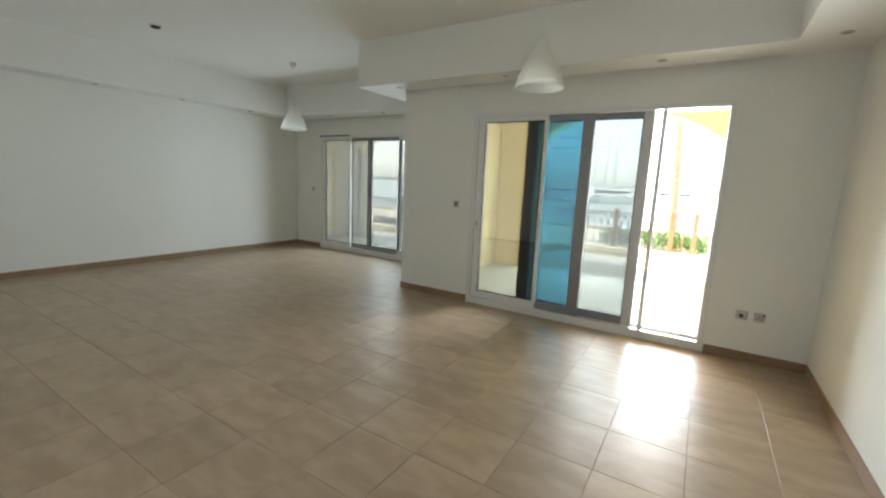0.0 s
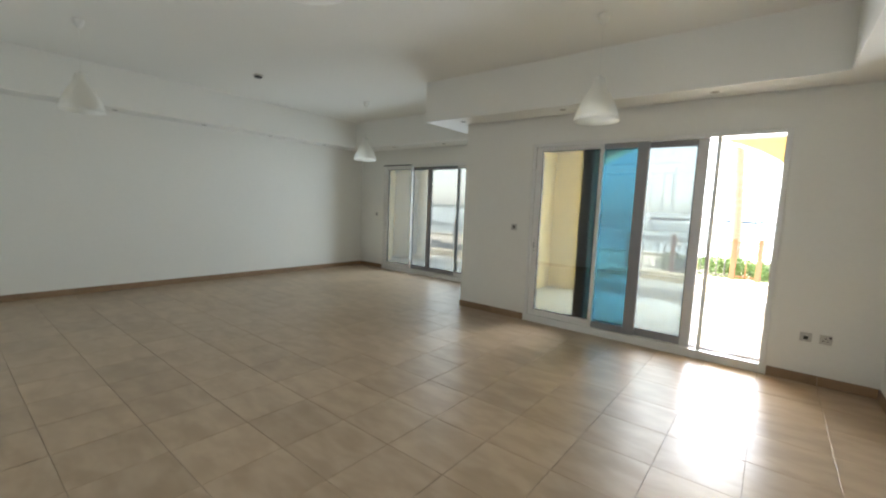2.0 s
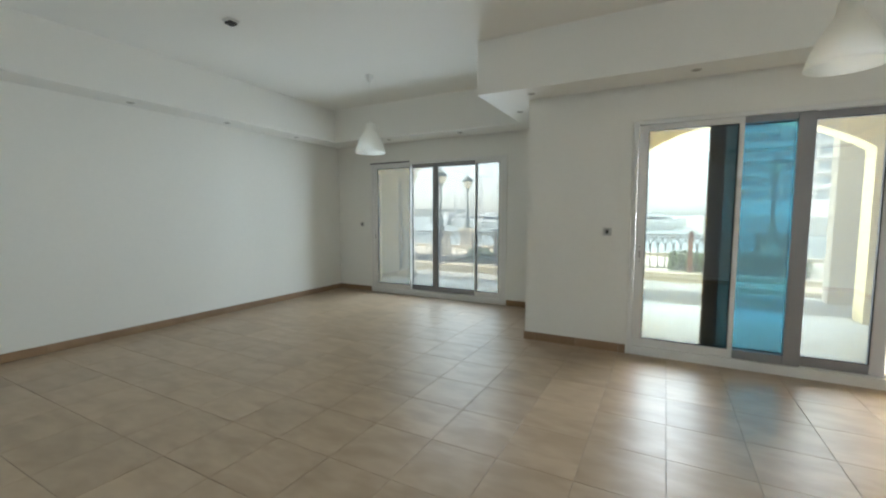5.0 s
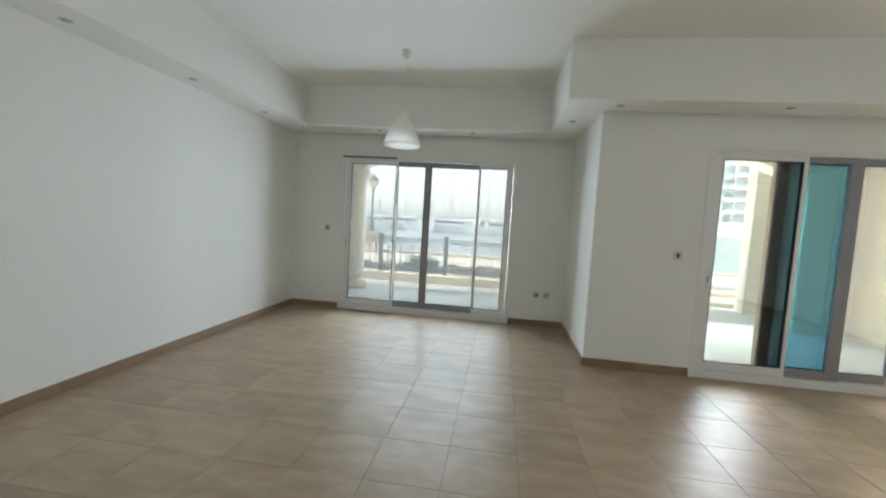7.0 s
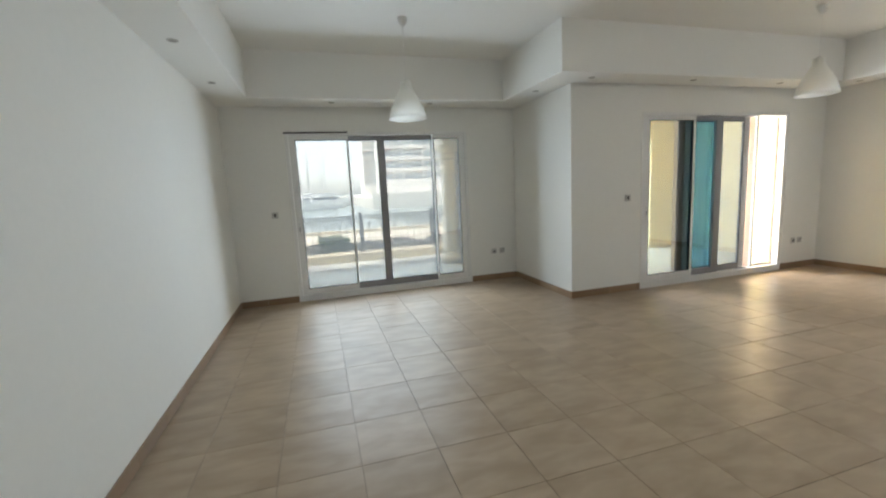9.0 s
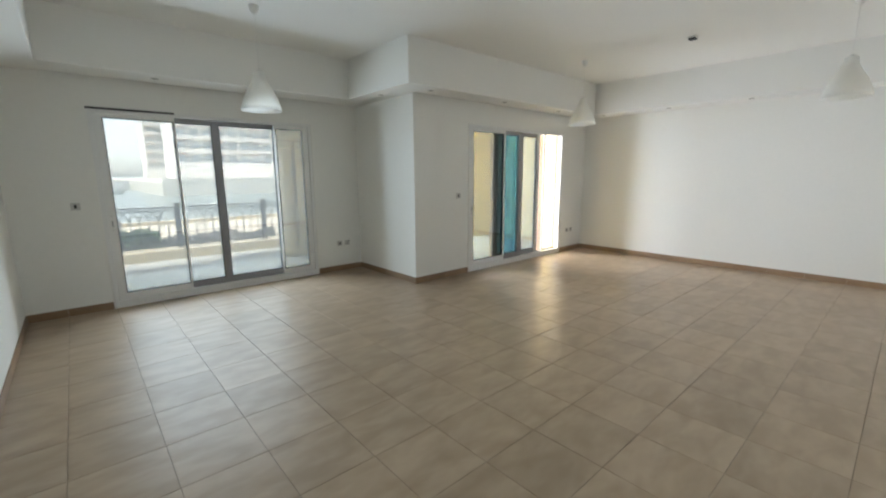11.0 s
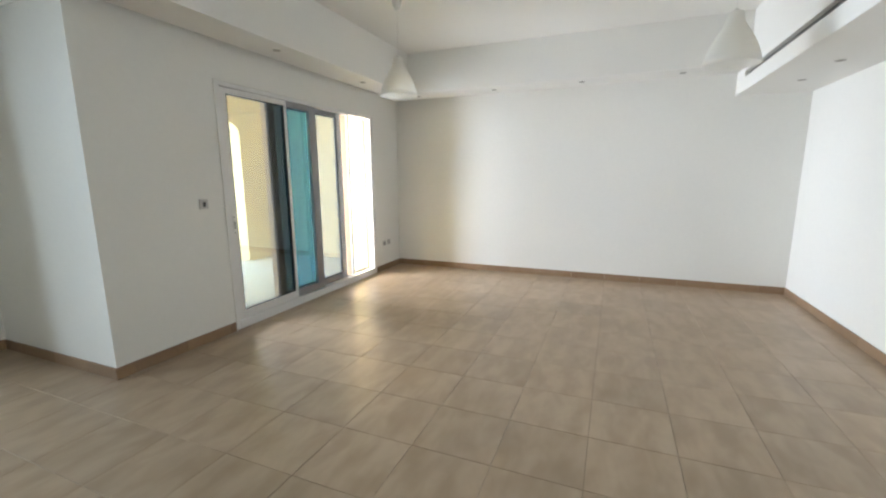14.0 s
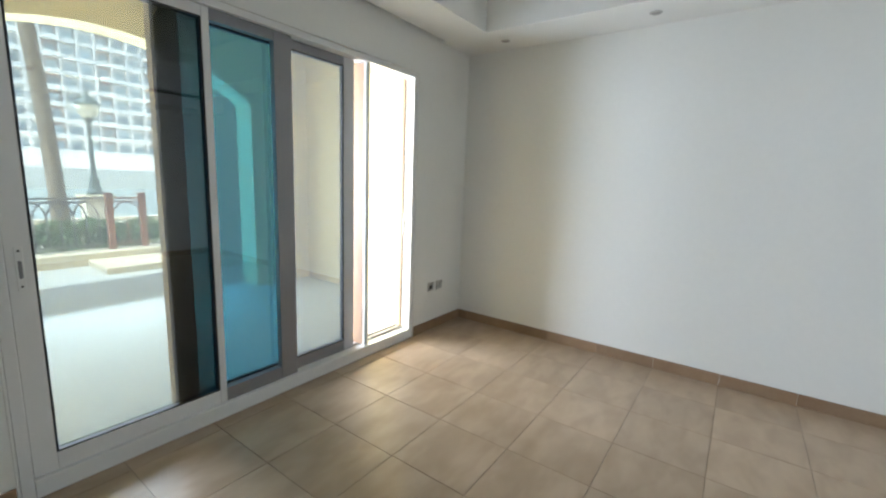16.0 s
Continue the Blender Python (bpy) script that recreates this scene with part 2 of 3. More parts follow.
def rod(bm, a, b, r, steps=8):
    """Adds a round bar from a to b."""
    a, b = Vector(a), Vector(b)
    q = (b - a).to_track_quat("Z", "Y")
    ring = [[bm.verts.new(p + q @ Vector((r * math.cos(2 * math.pi * i / steps), r * math.sin(2 * math.pi * i / steps), 0))) for i in range(steps)] for p in (a, b)]
    for i in range(steps):
        bm.faces.new((ring[0][i], ring[0][(i + 1) % steps], ring[1][(i + 1) % steps], ring[1][i])).smooth = True
    bm.faces.new(ring[0][::-1]), bm.faces.new(ring[1])
    return bm


def mesh_of(name, bm, *mats):
    bmesh.ops.recalc_face_normals(bm, faces=bm.faces)
    me = bpy.data.meshes.new(name)
    bm.to_mesh(me)
    bm.free()
    for m in mats:
        me.materials.append(M[m])
    return me


def part(name, bm, mat, parent=None, label=""):
    ob = new(name, mesh_of(name, bm, mat))
    ob.parent = parent
    return tagged(ob, label)


def thing(name, label, category, group="", at=None):
    ob = new(name)
    if at:
        ob.matrix_basis = at
    return tagged(ob, label, category, group)


def structure(name, bm, mat, label="", category=""):
    return tagged(part(name, bm, mat), label, category, kind="structure")


def two_sided(ob, mat, test):
    """Gives the faces that pass the test a second material."""
    ob.data.materials.append(M[mat])
    for p in ob.data.polygons:
        if test(p.normal, p.center):
            p.material_index = 1
    return ob


# ---- the room ----
XL, XR, XC = -7.105, 1.76, -2.826
Y0, Y2, Y1 = -0.82, 4.72, 6.315
ZC, ZS = 3.27, 2.712
T = 0.25
D1, D2 = -6.315, -1.722
DW, DH = 2.675, 2.368
ZF = -0.035

floor = structure("floor", boxes((XL - T, Y0 - T, -0.25, XR + T, Y2 + 0.0, ZF - 0.004), (XL - T, Y2, -0.25, XC + T, Y1, ZF - 0.004)), "grout",
                  "beige ceramic tile floor with thin brown grout joints", "floor")
wall_west = structure("wall_west", boxes((XL - T, Y0 - T, ZF - 0.02, XL, Y1 + T, ZC + 0.2)), "paint", "plain white painted plaster wall", "wall")
wall_east = structure("wall_east", boxes((XR, Y0 - T, ZF - 0.02, XR + T, Y2 + T, ZC + 0.2)), "paint", "plain white painted plaster wall", "wall")
wall_south = structure("wall_south", boxes((XL, Y0 - T, ZF - 0.02, XR, Y0, ZC + 0.2)), "paint", "plain white painted plaster wall", "wall")


def wall_with_door(name, x0, x1, y, door):
    ob = structure(name, boxes((x0, y, ZF - 0.02, door, y + T, ZC + 0.2), (door + DW, y, ZF - 0.02, x1, y + T, ZC + 0.2), (door, y, DH, door + DW, y + T, ZC + 0.2)),
                   "paint", "white plaster wall with a wide sliding door opening", "wall")
    return two_sided(ob, "yellow", lambda n, c: n.y > 0.5)


wall_bay = wall_with_door("wall_bay", XL, XC, Y1, D1)
wall_north = wall_with_door("wall_north", XC, XR, Y2, D2)
wall_return = structure("wall_return", boxes((XC, Y2 + T, ZF - 0.02, XC + T, Y1 + T, ZC + 0.2)), "paint", "short white return wall of the bay", "wall")
two_sided(wall_return, "yellow", lambda n, c: n.x > 0.5 or n.y > 0.5)

ceiling = structure("ceiling", boxes((XL - T, Y0 - T, ZC + 0.2, XR + T, Y2 + T, ZC + 0.4), (XL - T, Y2 + T, ZC + 0.2, XC + T, Y1 + T, ZC + 0.4),
                                     (XL, Y0, ZC, XR, Y2, ZC + 0.2), (XL, Y2, ZC, XC, Y1, ZC + 0.2)), "ceiling", "white painted plaster ceiling", "ceiling")
SX, SY1, SXC, SY2, SXR, YB, XB = -6.67, 5.75, -3.255, 4.24, 1.26, -0.05, -2.45
for name, b in {"soffit_west": [(XL, Y0, ZS, SX, Y1, ZC)],
                "soffit_bay": [(SX, SY1, ZS, SXC, Y1 - 0.05, ZC), (SX, Y1 - 0.05, ZS + 0.12, SXC, Y1, ZC)],
                "soffit_return": [(SXC, SY2, ZS, XC, Y1, ZC)],
                "soffit_north": [(XC, SY2, ZS, SXR, Y2 - 0.055, ZC), (XC, Y2 - 0.055, ZS + 0.12, SXR, Y2, ZC)],
                "soffit_east": [(SXR, YB, ZS, XR, Y2, ZC)]}.items():
    structure(name, boxes(*b), "ceiling", "white dropped plaster soffit edging the tray ceiling", "soffit")
# the deeper bulkhead that holds the air outlet
structure("bulkhead", boxes((XB, Y0, 2.44, XR, YB, 2.596), (XB, Y0, 2.660, XR, YB, ZC), (XB, Y0, 2.596, XR, YB - 0.16, 2.660),
                            (1.42, YB - 0.16, 2.596, XR, YB, 2.660), (XB, YB - 0.16, 2.596, -2.25, YB, 2.660)), "ceiling",
          "white boxed bulkhead with a long air slot", "bulkhead")

# ---- sliding doors ----
def sash(parent, name, x0, x1, y, z0, z1, stile, rail, depth, mat, panes, label=""):
    """A sash: two stiles and two rails, with gaskets and panes."""
    s = new(name)
    s.parent = parent
    tagged(s, label)
    # On the open door the left stile is darker, the right paler than the rails.
    part("stile", boxes((x0, y, z0, x0 + stile[0], y + depth, z1), bevel=0.004), mat if stile[0] != 0.108 else "dark_stile_gap", s)
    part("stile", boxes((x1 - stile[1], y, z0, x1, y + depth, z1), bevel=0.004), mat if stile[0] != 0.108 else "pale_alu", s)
    a, b = x0 + stile[0], x1 - stile[1]
    part("top_rail", boxes((a, y + 0.002, z1 - rail[1], b, y + depth - 0.002, z1), bevel=0.003), mat, s)
    part("bottom_rail", boxes((a, y + 0.002, z0, b, y + depth - 0.002, z0 + rail[0]), bevel=0.003), mat, s)
    c, d = z0 + rail[0], z1 - rail[1]
    g = 0.009
    part("gasket", boxes((a, y + 0.004, c, b, y + depth - 0.004, c + g), (a, y + 0.004, d - g, b, y + depth - 0.004, d),
                         (a, y + 0.004, c + g, a + g, y + depth - 0.004, d - g), (b - g, y + 0.004, c + g, b, y + depth - 0.004, d - g)), "gasket", s)
    for p, q, k, lab in panes:
        o = part("pane", boxes((p, y + depth / 2 - 0.003, c + 0.003, q, y + depth / 2 + 0.003, d - 0.003)), k, s, lab)
        o.visible_shadow = k == "glass_blue"
    return s


def door(name, x, y, is_open):
    """A four-light sliding door: white inner lights at both ends on the room side, grey sashes on the outer track."""
    d = tagged(new(name), "white aluminium sliding balcony door, " + ("partly slid open" if is_open else "closed, with grey middle sashes"), "sliding door", kind="structure")
    x1 = x + DW
    part("frame", boxes((x, y - 0.006, ZF, x + 0.045, y + 0.12, DH), (x1 - 0.045, y - 0.006, ZF, x1, y + 0.12, DH),
                        (x + 0.045, y - 0.006, DH - 0.04, x1 - 0.045, y + 0.12, DH), bevel=0.004), "white_alu", d)
    part("sill", boxes((x + 0.045, y - 0.008, ZF, x1 - 0.045, y + 0.2, 0.055), bevel=0.004), "white_alu", d)
    part("track", boxes((x + 0.05, y + 0.085, 0.055, x1 - 0.05, y + 0.093, 0.068), (x + 0.05, y + 0.15, 0.055, x1 - 0.05, y + 0.158, 0.068)), "grey_alu", d)
    part("trim", boxes((x - 0.012, y - 0.012, ZF, x - 0.001, y - 0.0005, DH + 0.012), (x1 + 0.001, y - 0.012, ZF, x1 + 0.012, y - 0.0005, DH + 0.012),
                       (x - 0.001, y - 0.012, DH + 0.001, x1 + 0.001, y - 0.0005, DH + 0.012), bevel=0.003), "paint", d)
    part("outer_reveal", boxes((x + 0.001, y + 0.122, ZF, x + 0.042, y + T - 0.003, DH - 0.042), (x1 - 0.042, y + 0.122, ZF, x1 - 0.001, y + T - 0.003, DH - 0.042),
                               (x + 0.001, y + 0.122, DH - 0.04, x1 - 0.001, y + T - 0.003, DH - 0.001)), "yellow", d, "yellow rendered outer reveal")
    z0, z1 = 0.057, DH - 0.042
    e = 0.922 if is_open else 0.862
    w = 0.04 if is_open else 0.016
    s = sash(d, "fixed_light", x + 0.047, x + e, y + 0.012, z0, z1, (0.085, w), (0.085, 0.055), 0.05, "white_alu",
             [(x + 0.135, x + e - w - 0.002, "glass" if is_open else "glass_bay", "clear glass")])
    handle = part("handle", boxes((x + 0.075, y + 0.004, 0.93, x + 0.103, y + 0.012, 1.12), bevel=0.003), "white_alu", s)
    part("latch", boxes((x + 0.083, y - 0.008, 0.985, x + 0.095, y + 0.004, 1.06), bevel=0.003), "grey_alu", handle)
    part("screw", boxes((x + 0.085, y + 0.001, 1.098, x + 0.093, y + 0.004, 1.106), (x + 0.085, y + 0.001, 0.944, x + 0.093, y + 0.004, 0.952)), "dark", handle)
    if is_open:
        post = part("post", boxes((x + 2.075, y + 0.012, z0, x + 2.113, y + 0.04, z1), bevel=0.004), "white_alu", d)
        # The web behind the post is tan and darker than its white front.
        part("post_web", boxes((x + 2.077, y + 0.0405, z0, x + 2.103, y + 0.18, z1), bevel=0.002), "tan_alu", post, "tan web of the post")
        part("weather_strip", boxes((x1 - 0.052, y + 0.098, z0, x1 - 0.0455, y + 0.116, z1)), "brown_alu", d)
        part("keeper", boxes((x1 - 0.056, y + 0.078, 0.98, x1 - 0.0455, y + 0.096, 1.09), bevel=0.002), "steel", d)
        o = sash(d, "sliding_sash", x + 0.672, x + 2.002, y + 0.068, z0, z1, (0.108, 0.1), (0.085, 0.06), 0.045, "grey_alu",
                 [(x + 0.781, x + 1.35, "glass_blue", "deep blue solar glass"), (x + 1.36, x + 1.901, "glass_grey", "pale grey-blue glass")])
        # Thin added strip: the dark stile's side face, lighter in colour than its front.
        part("stile_side", boxes((x + 0.659, y + 0.066, z0, x + 0.671, y + 0.13, z1)), "stile_side_tan", o)
        m = new("fixed_sash")
        m.parent = d
        part("stile", boxes((x + 1.306, y + 0.02, z0, x + 1.43, y + 0.066, z1), bevel=0.004), "grey_alu", m)
        part("top_rail", boxes((x + 0.924, y + 0.02, z1 - 0.06, x + 1.304, y + 0.064, z1)), "grey_alu", m)
        part("bottom_rail", boxes((x + 0.924, y + 0.02, z0, x + 1.304, y + 0.064, z0 + 0.085)), "grey_alu", m)
    else:
        # Dark strip stands in for the shadow gap along the head.
        part("head_gap_shade", boxes((x - 0.011, y - 0.0145, DH - 0.012, x + 0.86, y - 0.0125, DH + 0.0115)), "dark_stile_gap", d)
        sash(d, "end_light", x + 2.122, x1 - 0.047, y + 0.012, z0, z1, (0.016, 0.085), (0.085, 0.055), 0.05, "white_alu", [(x + 2.14, x1 - 0.135, "glass_bay", "clear glass")])
        sash(d, "sliding_sash", x + 0.842, x + 1.322, y + 0.07, z0, z1, (0.016, 0.03), (0.085, 0.06), 0.045, "grey_alu", [(x + 0.86, x + 1.29, "glass_bay", "clear glass")])
        sash(d, "sliding_sash", x + 1.3225, x + 2.137, y + 0.07, z0, z1, (0.06, 0.016), (0.085, 0.06), 0.045, "grey_alu", [(x + 1.384, x + 2.119, "glass_bay", "clear glass")])
    return d


door_1 = door("door_1", D1, Y1, False)
door_2 = door("door_2", D2, Y2, True)


# ---- lamps and fittings ----
def pendant(x, y, drop):
    """A bell-shaped pendant on a white cord."""
    p = thing("pendant_lamp", "white frosted plastic bell pendant lamp hanging on a cord", "pendant lamp", "bell pendants", pose(x, y, ZC))
    b = drop - ZC
    outer = [(0.050, b + 0.385), (0.056, b + 0.375), (0.058, b + 0.34), (0.066, b + 0.305), (0.086, b + 0.27), (0.117, b + 0.22), (0.147, b + 0.165), (0.172, b + 0.105), (0.189, b + 0.05), (0.2, b + 0.0)]
    inner = [(r - 0.004, z) for r, z in reversed(outer)]
    part("shade", lathe(outer + inner + [outer[0]], 40), "shade", p)
    part("cord", rod(bmesh.new(), (0, 0, b + 0.4), (0, 0, -0.07), 0.0018), "plastic", p)
    part("ceiling_rose", lathe([(0.001, -0.085), (0.022, -0.082), (0.042, -0.05), (0.05, -0.012), (0.05, 0.0)], 24), "plastic", p)
    part("lamp_holder", lathe([(0.001, b + 0.29), (0.02, b + 0.29), (0.022, b + 0.39), (0.012, b + 0.41), (0.001, b + 0.41)], 20), "plastic", p)
    return p


PENDANTS = [(-4.95, 4.55, 2.255), (-0.48, 3.475, 2.335), (-0.58, 0.49, 2.325), (-4.95, 0.66, 2.34)]
for q in PENDANTS:
    pendant(*q)


def downlight(x, y, z):
    d = thing("downlight", "small recessed downlight with a pale metal ring", "downlight", "soffit downlights", pose(x, y, z))
    part("ring", lathe([(0.030, 0.0), (0.031, -0.004), (0.040, -0.005), (0.043, -0.001), (0.043, 0.0)], 24), "steel", d)
    part("lens", lathe([(0.0005, -0.0015), (0.029, -0.0015), (0.0295, 0.0)], 20), "lens", d)
    return d


SPOTS = [(-6.9, 1.4, ZS), (-6.9, 2.63, ZS), (-6.9, 3.83, ZS), (-6.9, 5.07, ZS), (-5.66, 5.98, ZS), (-4.3, 5.98, ZS), (-3.07, 5.15, ZS), (-2.72, 4.45, ZS), (-1.22, 4.42, ZS),
         (0.32, 4.43, ZS), (1.52, 4.19, ZS), (1.5, 2.97, ZS), (1.48, 1.76, ZS), (1.47, 0.58, ZS), (-0.66, -0.45, 2.44), (0.16, -0.45, 2.44), (0.96, -0.45, 2.44)]
first = downlight(*SPOTS[0])
for q in SPOTS[1:]:
    copy_thing(first, pose(*q))


def detector(x, y):
    d = thing("smoke_detector", "small dark square sensor with white rim on the ceiling", "smoke detector", "ceiling sensors", pose(x, y, ZC))
    part("base", boxes((-0.055, -0.055, -0.018, 0.055, 0.055, 0.0), bevel=0.006), "plastic", d)
    part("cover", boxes((-0.042, -0.042, -0.04, 0.042, 0.042, -0.0185), bevel=0.008), "dark", d)
    return d


detector(-5.13, 2.68)
detector(-0.48, 2.0)


def plate(name, label, category, x, y, z, group, kind):
    """A square metal wall plate, 86 mm, on a wall that faces -y."""
    p = thing(name, label, category, group, pose(x, y, z))
    part("plate", boxes((-0.043, -0.009, -0.043, 0.043, 0.0, 0.043), bevel=0.003), "steel", p)
    if kind == "switch":
        part("rocker", boxes((-0.014, -0.014, -0.022, 0.014, -0.0095, 0.022), bevel=0.003), "dark", p)
    elif kind == "data":
        part("port", boxes((-0.017, -0.0125, -0.022, 0.017, -0.0095, 0.012), bevel=0.002), "dark", p)
        part("tab", boxes((-0.015, -0.0125, 0.014, 0.015, -0.0095, 0.02)), "plastic", p)
    else:
        part("earth_hole", boxes((-0.005, -0.0115, 0.006, 0.005, -0.0095, 0.018)), "dark", p)
        part("slot", boxes((-0.024, -0.0115, -0.016, -0.008, -0.0095, -0.009)), "dark", p)
        part("slot", boxes((0.008, -0.0115, -0.016, 0.024, -0.0095, -0.009)), "dark", p)
        part("rocker", boxes((0.022, -0.013, 0.016, 0.038, -0.0095, 0.034), bevel=0.002), "dark", p)
    return p


plate("light_switch", "brushed steel light switch plate on the wall", "light switch", -1.95, Y2, 1.25, "switches", "switch")
plate("light_switch", "brushed steel light switch plate on the wall", "light switch", -6.54, Y1, 1.245, "switches", "switch")
for x, y, z in ((1.23, Y2, 0.41), (-3.23, Y1, 0.44)):
    plate("data_outlet", "brushed steel data outlet low on the wall", "data outlet", x, y, z, "outlets", "data")
    plate("power_socket", "brushed steel three-pin power socket low on the wall", "power socket", x + 0.14, y, z, "outlets", "socket")

grille = thing("air_grille", "long dark linear air outlet with thin slats in the bulkhead", "air grille")
part("duct", boxes((-2.25, YB - 0.157, 2.598, 1.42, YB - 0.15, 2.658)), "duct", grille)
for k in range(3):
    part("slat", boxes((-2.25, YB - 0.06, 2.609 + 0.018 * k, 1.42, YB - 0.03, 2.613 + 0.018 * k)), "slat", grille)

# ---- terrace and facade ----
AY0, AY1 = 7.4, 7.75
BY0, BY1 = 8.0, 8.35
XP = XC + T


def arch_wall(name, x0, x1, y0, y1, a0, a1, spring, apex, top, mat="yellow"):
    """A wall with one segmental arch."""
    bm = boxes((x0, y0, -0.02, a0, y1, top), (a1, y0, -0.02, x1, y1, top))
    n, h, w = 28, apex - spring, (a1 - a0) / 2
    r = (w * w + h * h) / (2 * h)
    pts = []
    for i in range(n + 1):
        x = a0 + 2 * w * i / n
        pts.append((x, apex - r + math.sqrt(max(0, r * r - (x - a0 - w) ** 2))))
    for (p, zp), (q, zq) in zip(pts, pts[1:]):
        v = [bm.verts.new(c) for c in ((p, y0, zp), (q, y0, zq), (q, y0, top), (p, y0, top), (p, y1, zp), (q, y1, zq), (q, y1, top), (p, y1, top))]
        for k in ((0, 1, 2, 3), (5, 4, 7, 6), (4, 5, 1, 0), (3, 2, 6, 7)):
            bm.faces.new([v[j] for j in k])
    return structure(name, bm, mat, mat + " rendered loggia wall with a wide arch opening", "wall")


structure("terrace_floor", boxes((XP - 0.25, Y2 + T, -0.25, 9.0, 10.2, -0.02), (XL - 2, Y1 + T, -0.25, XP - 0.25, 9.36, -0.02)), "terrace", "pale stone terrace paving outside the doors", "terrace")
arch_wall("facade_arch", XP, XR + T, AY0, AY1, -1.90, 0.95, 2.30, 2.78, 3.4)
arch_wall("facade_arch_bay", XL - 0.8, XP, BY0, BY1, -6.86, -3.22, 2.22, 2.82, 3.4, "cream")
structure("facade_side_wall", boxes((XP - 0.25, Y1 + T, -0.02, XP, BY0, 3.4), (XL - 0.8, Y1 + T, -0.02, XL - 0.55, BY0, 3.4), (XR, Y2 + T, -0.02, XR + T, AY0, 3.4)), "yellow",
          "yellow rendered side wall of the loggia", "wall")
structure("loggia_ceiling", boxes((XP, Y2 + T, 3.15, XR, AY0, 3.4), (XL - 0.55, Y1 + T, 3.15, XP - 0.25, BY0, 3.4)), "yellow", "yellow rendered loggia ceiling", "ceiling")
# Unseen block added overhead; it keeps the sun off the loggia.
structure("upper_facade", boxes((XL - 2, Y0 - 4, 3.7, 6.0, AY1, 12.0)), "yellow", "unseen yellow upper storeys that shade the terrace", "facade")
structure("wing_wall_base", boxes((0.965, 8.825, -0.02, 4.0, 8.848, 0.09), bevel=0.004), "stone", "low cream stone plinth of the wing wall", "plinth")
structure("wing_wall", boxes((0.98, 8.85, -0.02, 4.0, 9.15, 4.5)), "cream", "pale cream rendered wall of the neighbouring wing", "wall")


def column(x, y):
    c = thing("facade_column", "round cream column with moulded base and corbel", "column", "loggia columns", pose(x, y, -0.02))
    part("base", lathe([(0.0, 0.0), (0.22, 0.0), (0.22, 0.12), (0.19, 0.16), (0.165, 0.2)], 24), "stone", c)
    part("shaft", lathe([(0.155, 0.2), (0.15, 1.2), (0.14, 2.1)], 24), "cream", c)
    part("capital", lathe([(0.14, 2.1), (0.17, 2.13), (0.15, 2.17), (0.16, 2.22), (0.23, 2.3), (0.24, 2.38), (0.0, 2.38)], 24), "stone", c)
    return c


column(-6.71, 8.18)
column(-3.37, 8.18)

structure("kerb", boxes((XL - 2, 9.36, -0.25, -2.6, 9.78, 0.17), (-2.595, 9.36, -0.25, -2.2, 10.62, 0.17), (-2.195, 10.2, -0.25, 9.0, 10.62, 0.17), bevel=0.012), "stone", "cream stone kerb along the terrace edge", "kerb")
structure("step", boxes((-0.12, 9.35, -0.02, 2.6, 10.195, 0.075), bevel=0.01), "stone", "low cream stone step at the garden gate", "step")

# railing bays with posts, handrail, mid rail, scroll ring row and balusters
ZK, ZH = 0.17, 1.0


def railing(x0, x1, YR, mat, posts):
    r = thing("railing", "ornate painted metal railing with interlaced arches on the kerb", "railing", "terrace railings")
    part("handrail", boxes((x0, YR - 0.03, ZH - 0.03, x1, YR + 0.03, ZH), bevel=0.006), mat, r)
    part("mid_rail", boxes((x0, YR - 0.01, ZH - 0.075, x1, YR + 0.01, ZH - 0.058)), mat, r)
    part("bottom_rail", boxes((x0, YR - 0.012, ZK + 0.07, x1, YR + 0.012, ZK + 0.095)), mat, r)
    for x in posts:
        p = part("post", boxes((x - 0.045, YR - 0.045, ZK, x + 0.045, YR + 0.045, ZH + 0.05), bevel=0.006), "rail_brown" if YR > 10 else mat, r)
        part("cap", boxes((x - 0.055, YR - 0.055, ZH + 0.05, x + 0.055, YR + 0.055, ZH + 0.075), bevel=0.006), "rail_brown" if YR > 10 else mat, p)
    n = max(2, int((x1 - x0) / 0.15))
    gap = (x1 - x0) / n
    spring = ZH - 0.33
    bar = mesh_of("baluster", rod(bmesh.new(), (0, 0, ZK + 0.095), (0, 0, spring), 0.012, 6), mat)
    # pointed arches, interlaced: each springs from a baluster and lands two further on
    bm = bmesh.new()
    for side in (-1, 1):
        p = [(side * gap * math.cos(a), 0, spring + (ZH - 0.075 - spring) * math.sin(a)) for a in (radians(15 * k) for k in range(7))]
        for a, b in zip(p, p[1:]):
            rod(bm, a, b, 0.011, 5)
    arch = mesh_of("arch", bm, mat)
    for i in range(n):
        o = new("baluster", bar)
        o.parent, o.location = r, (x0 + (i + 0.5) * gap, YR, 0)
        if 0 < i < n - 1:
            o = new("arch", arch)
            o.parent, o.location = r, (x0 + (i + 0.5) * gap, YR, 0)
    return r


railing(-8.6, -5.0, 9.55, "rail", (-8.5, -6.6, -5.05))
railing(-4.96, -2.4, 9.55, "rail", (-3.4, -2.45))
railing(-2.36, 0.2, 10.45, "rail", (-1.87, -0.9))
railing(0.22, 0.78, 10.45, "rail_brown", (0.27, 0.72))
railing(1.7, 2.6, 10.45, "rail_brown", (1.75, 2.55))


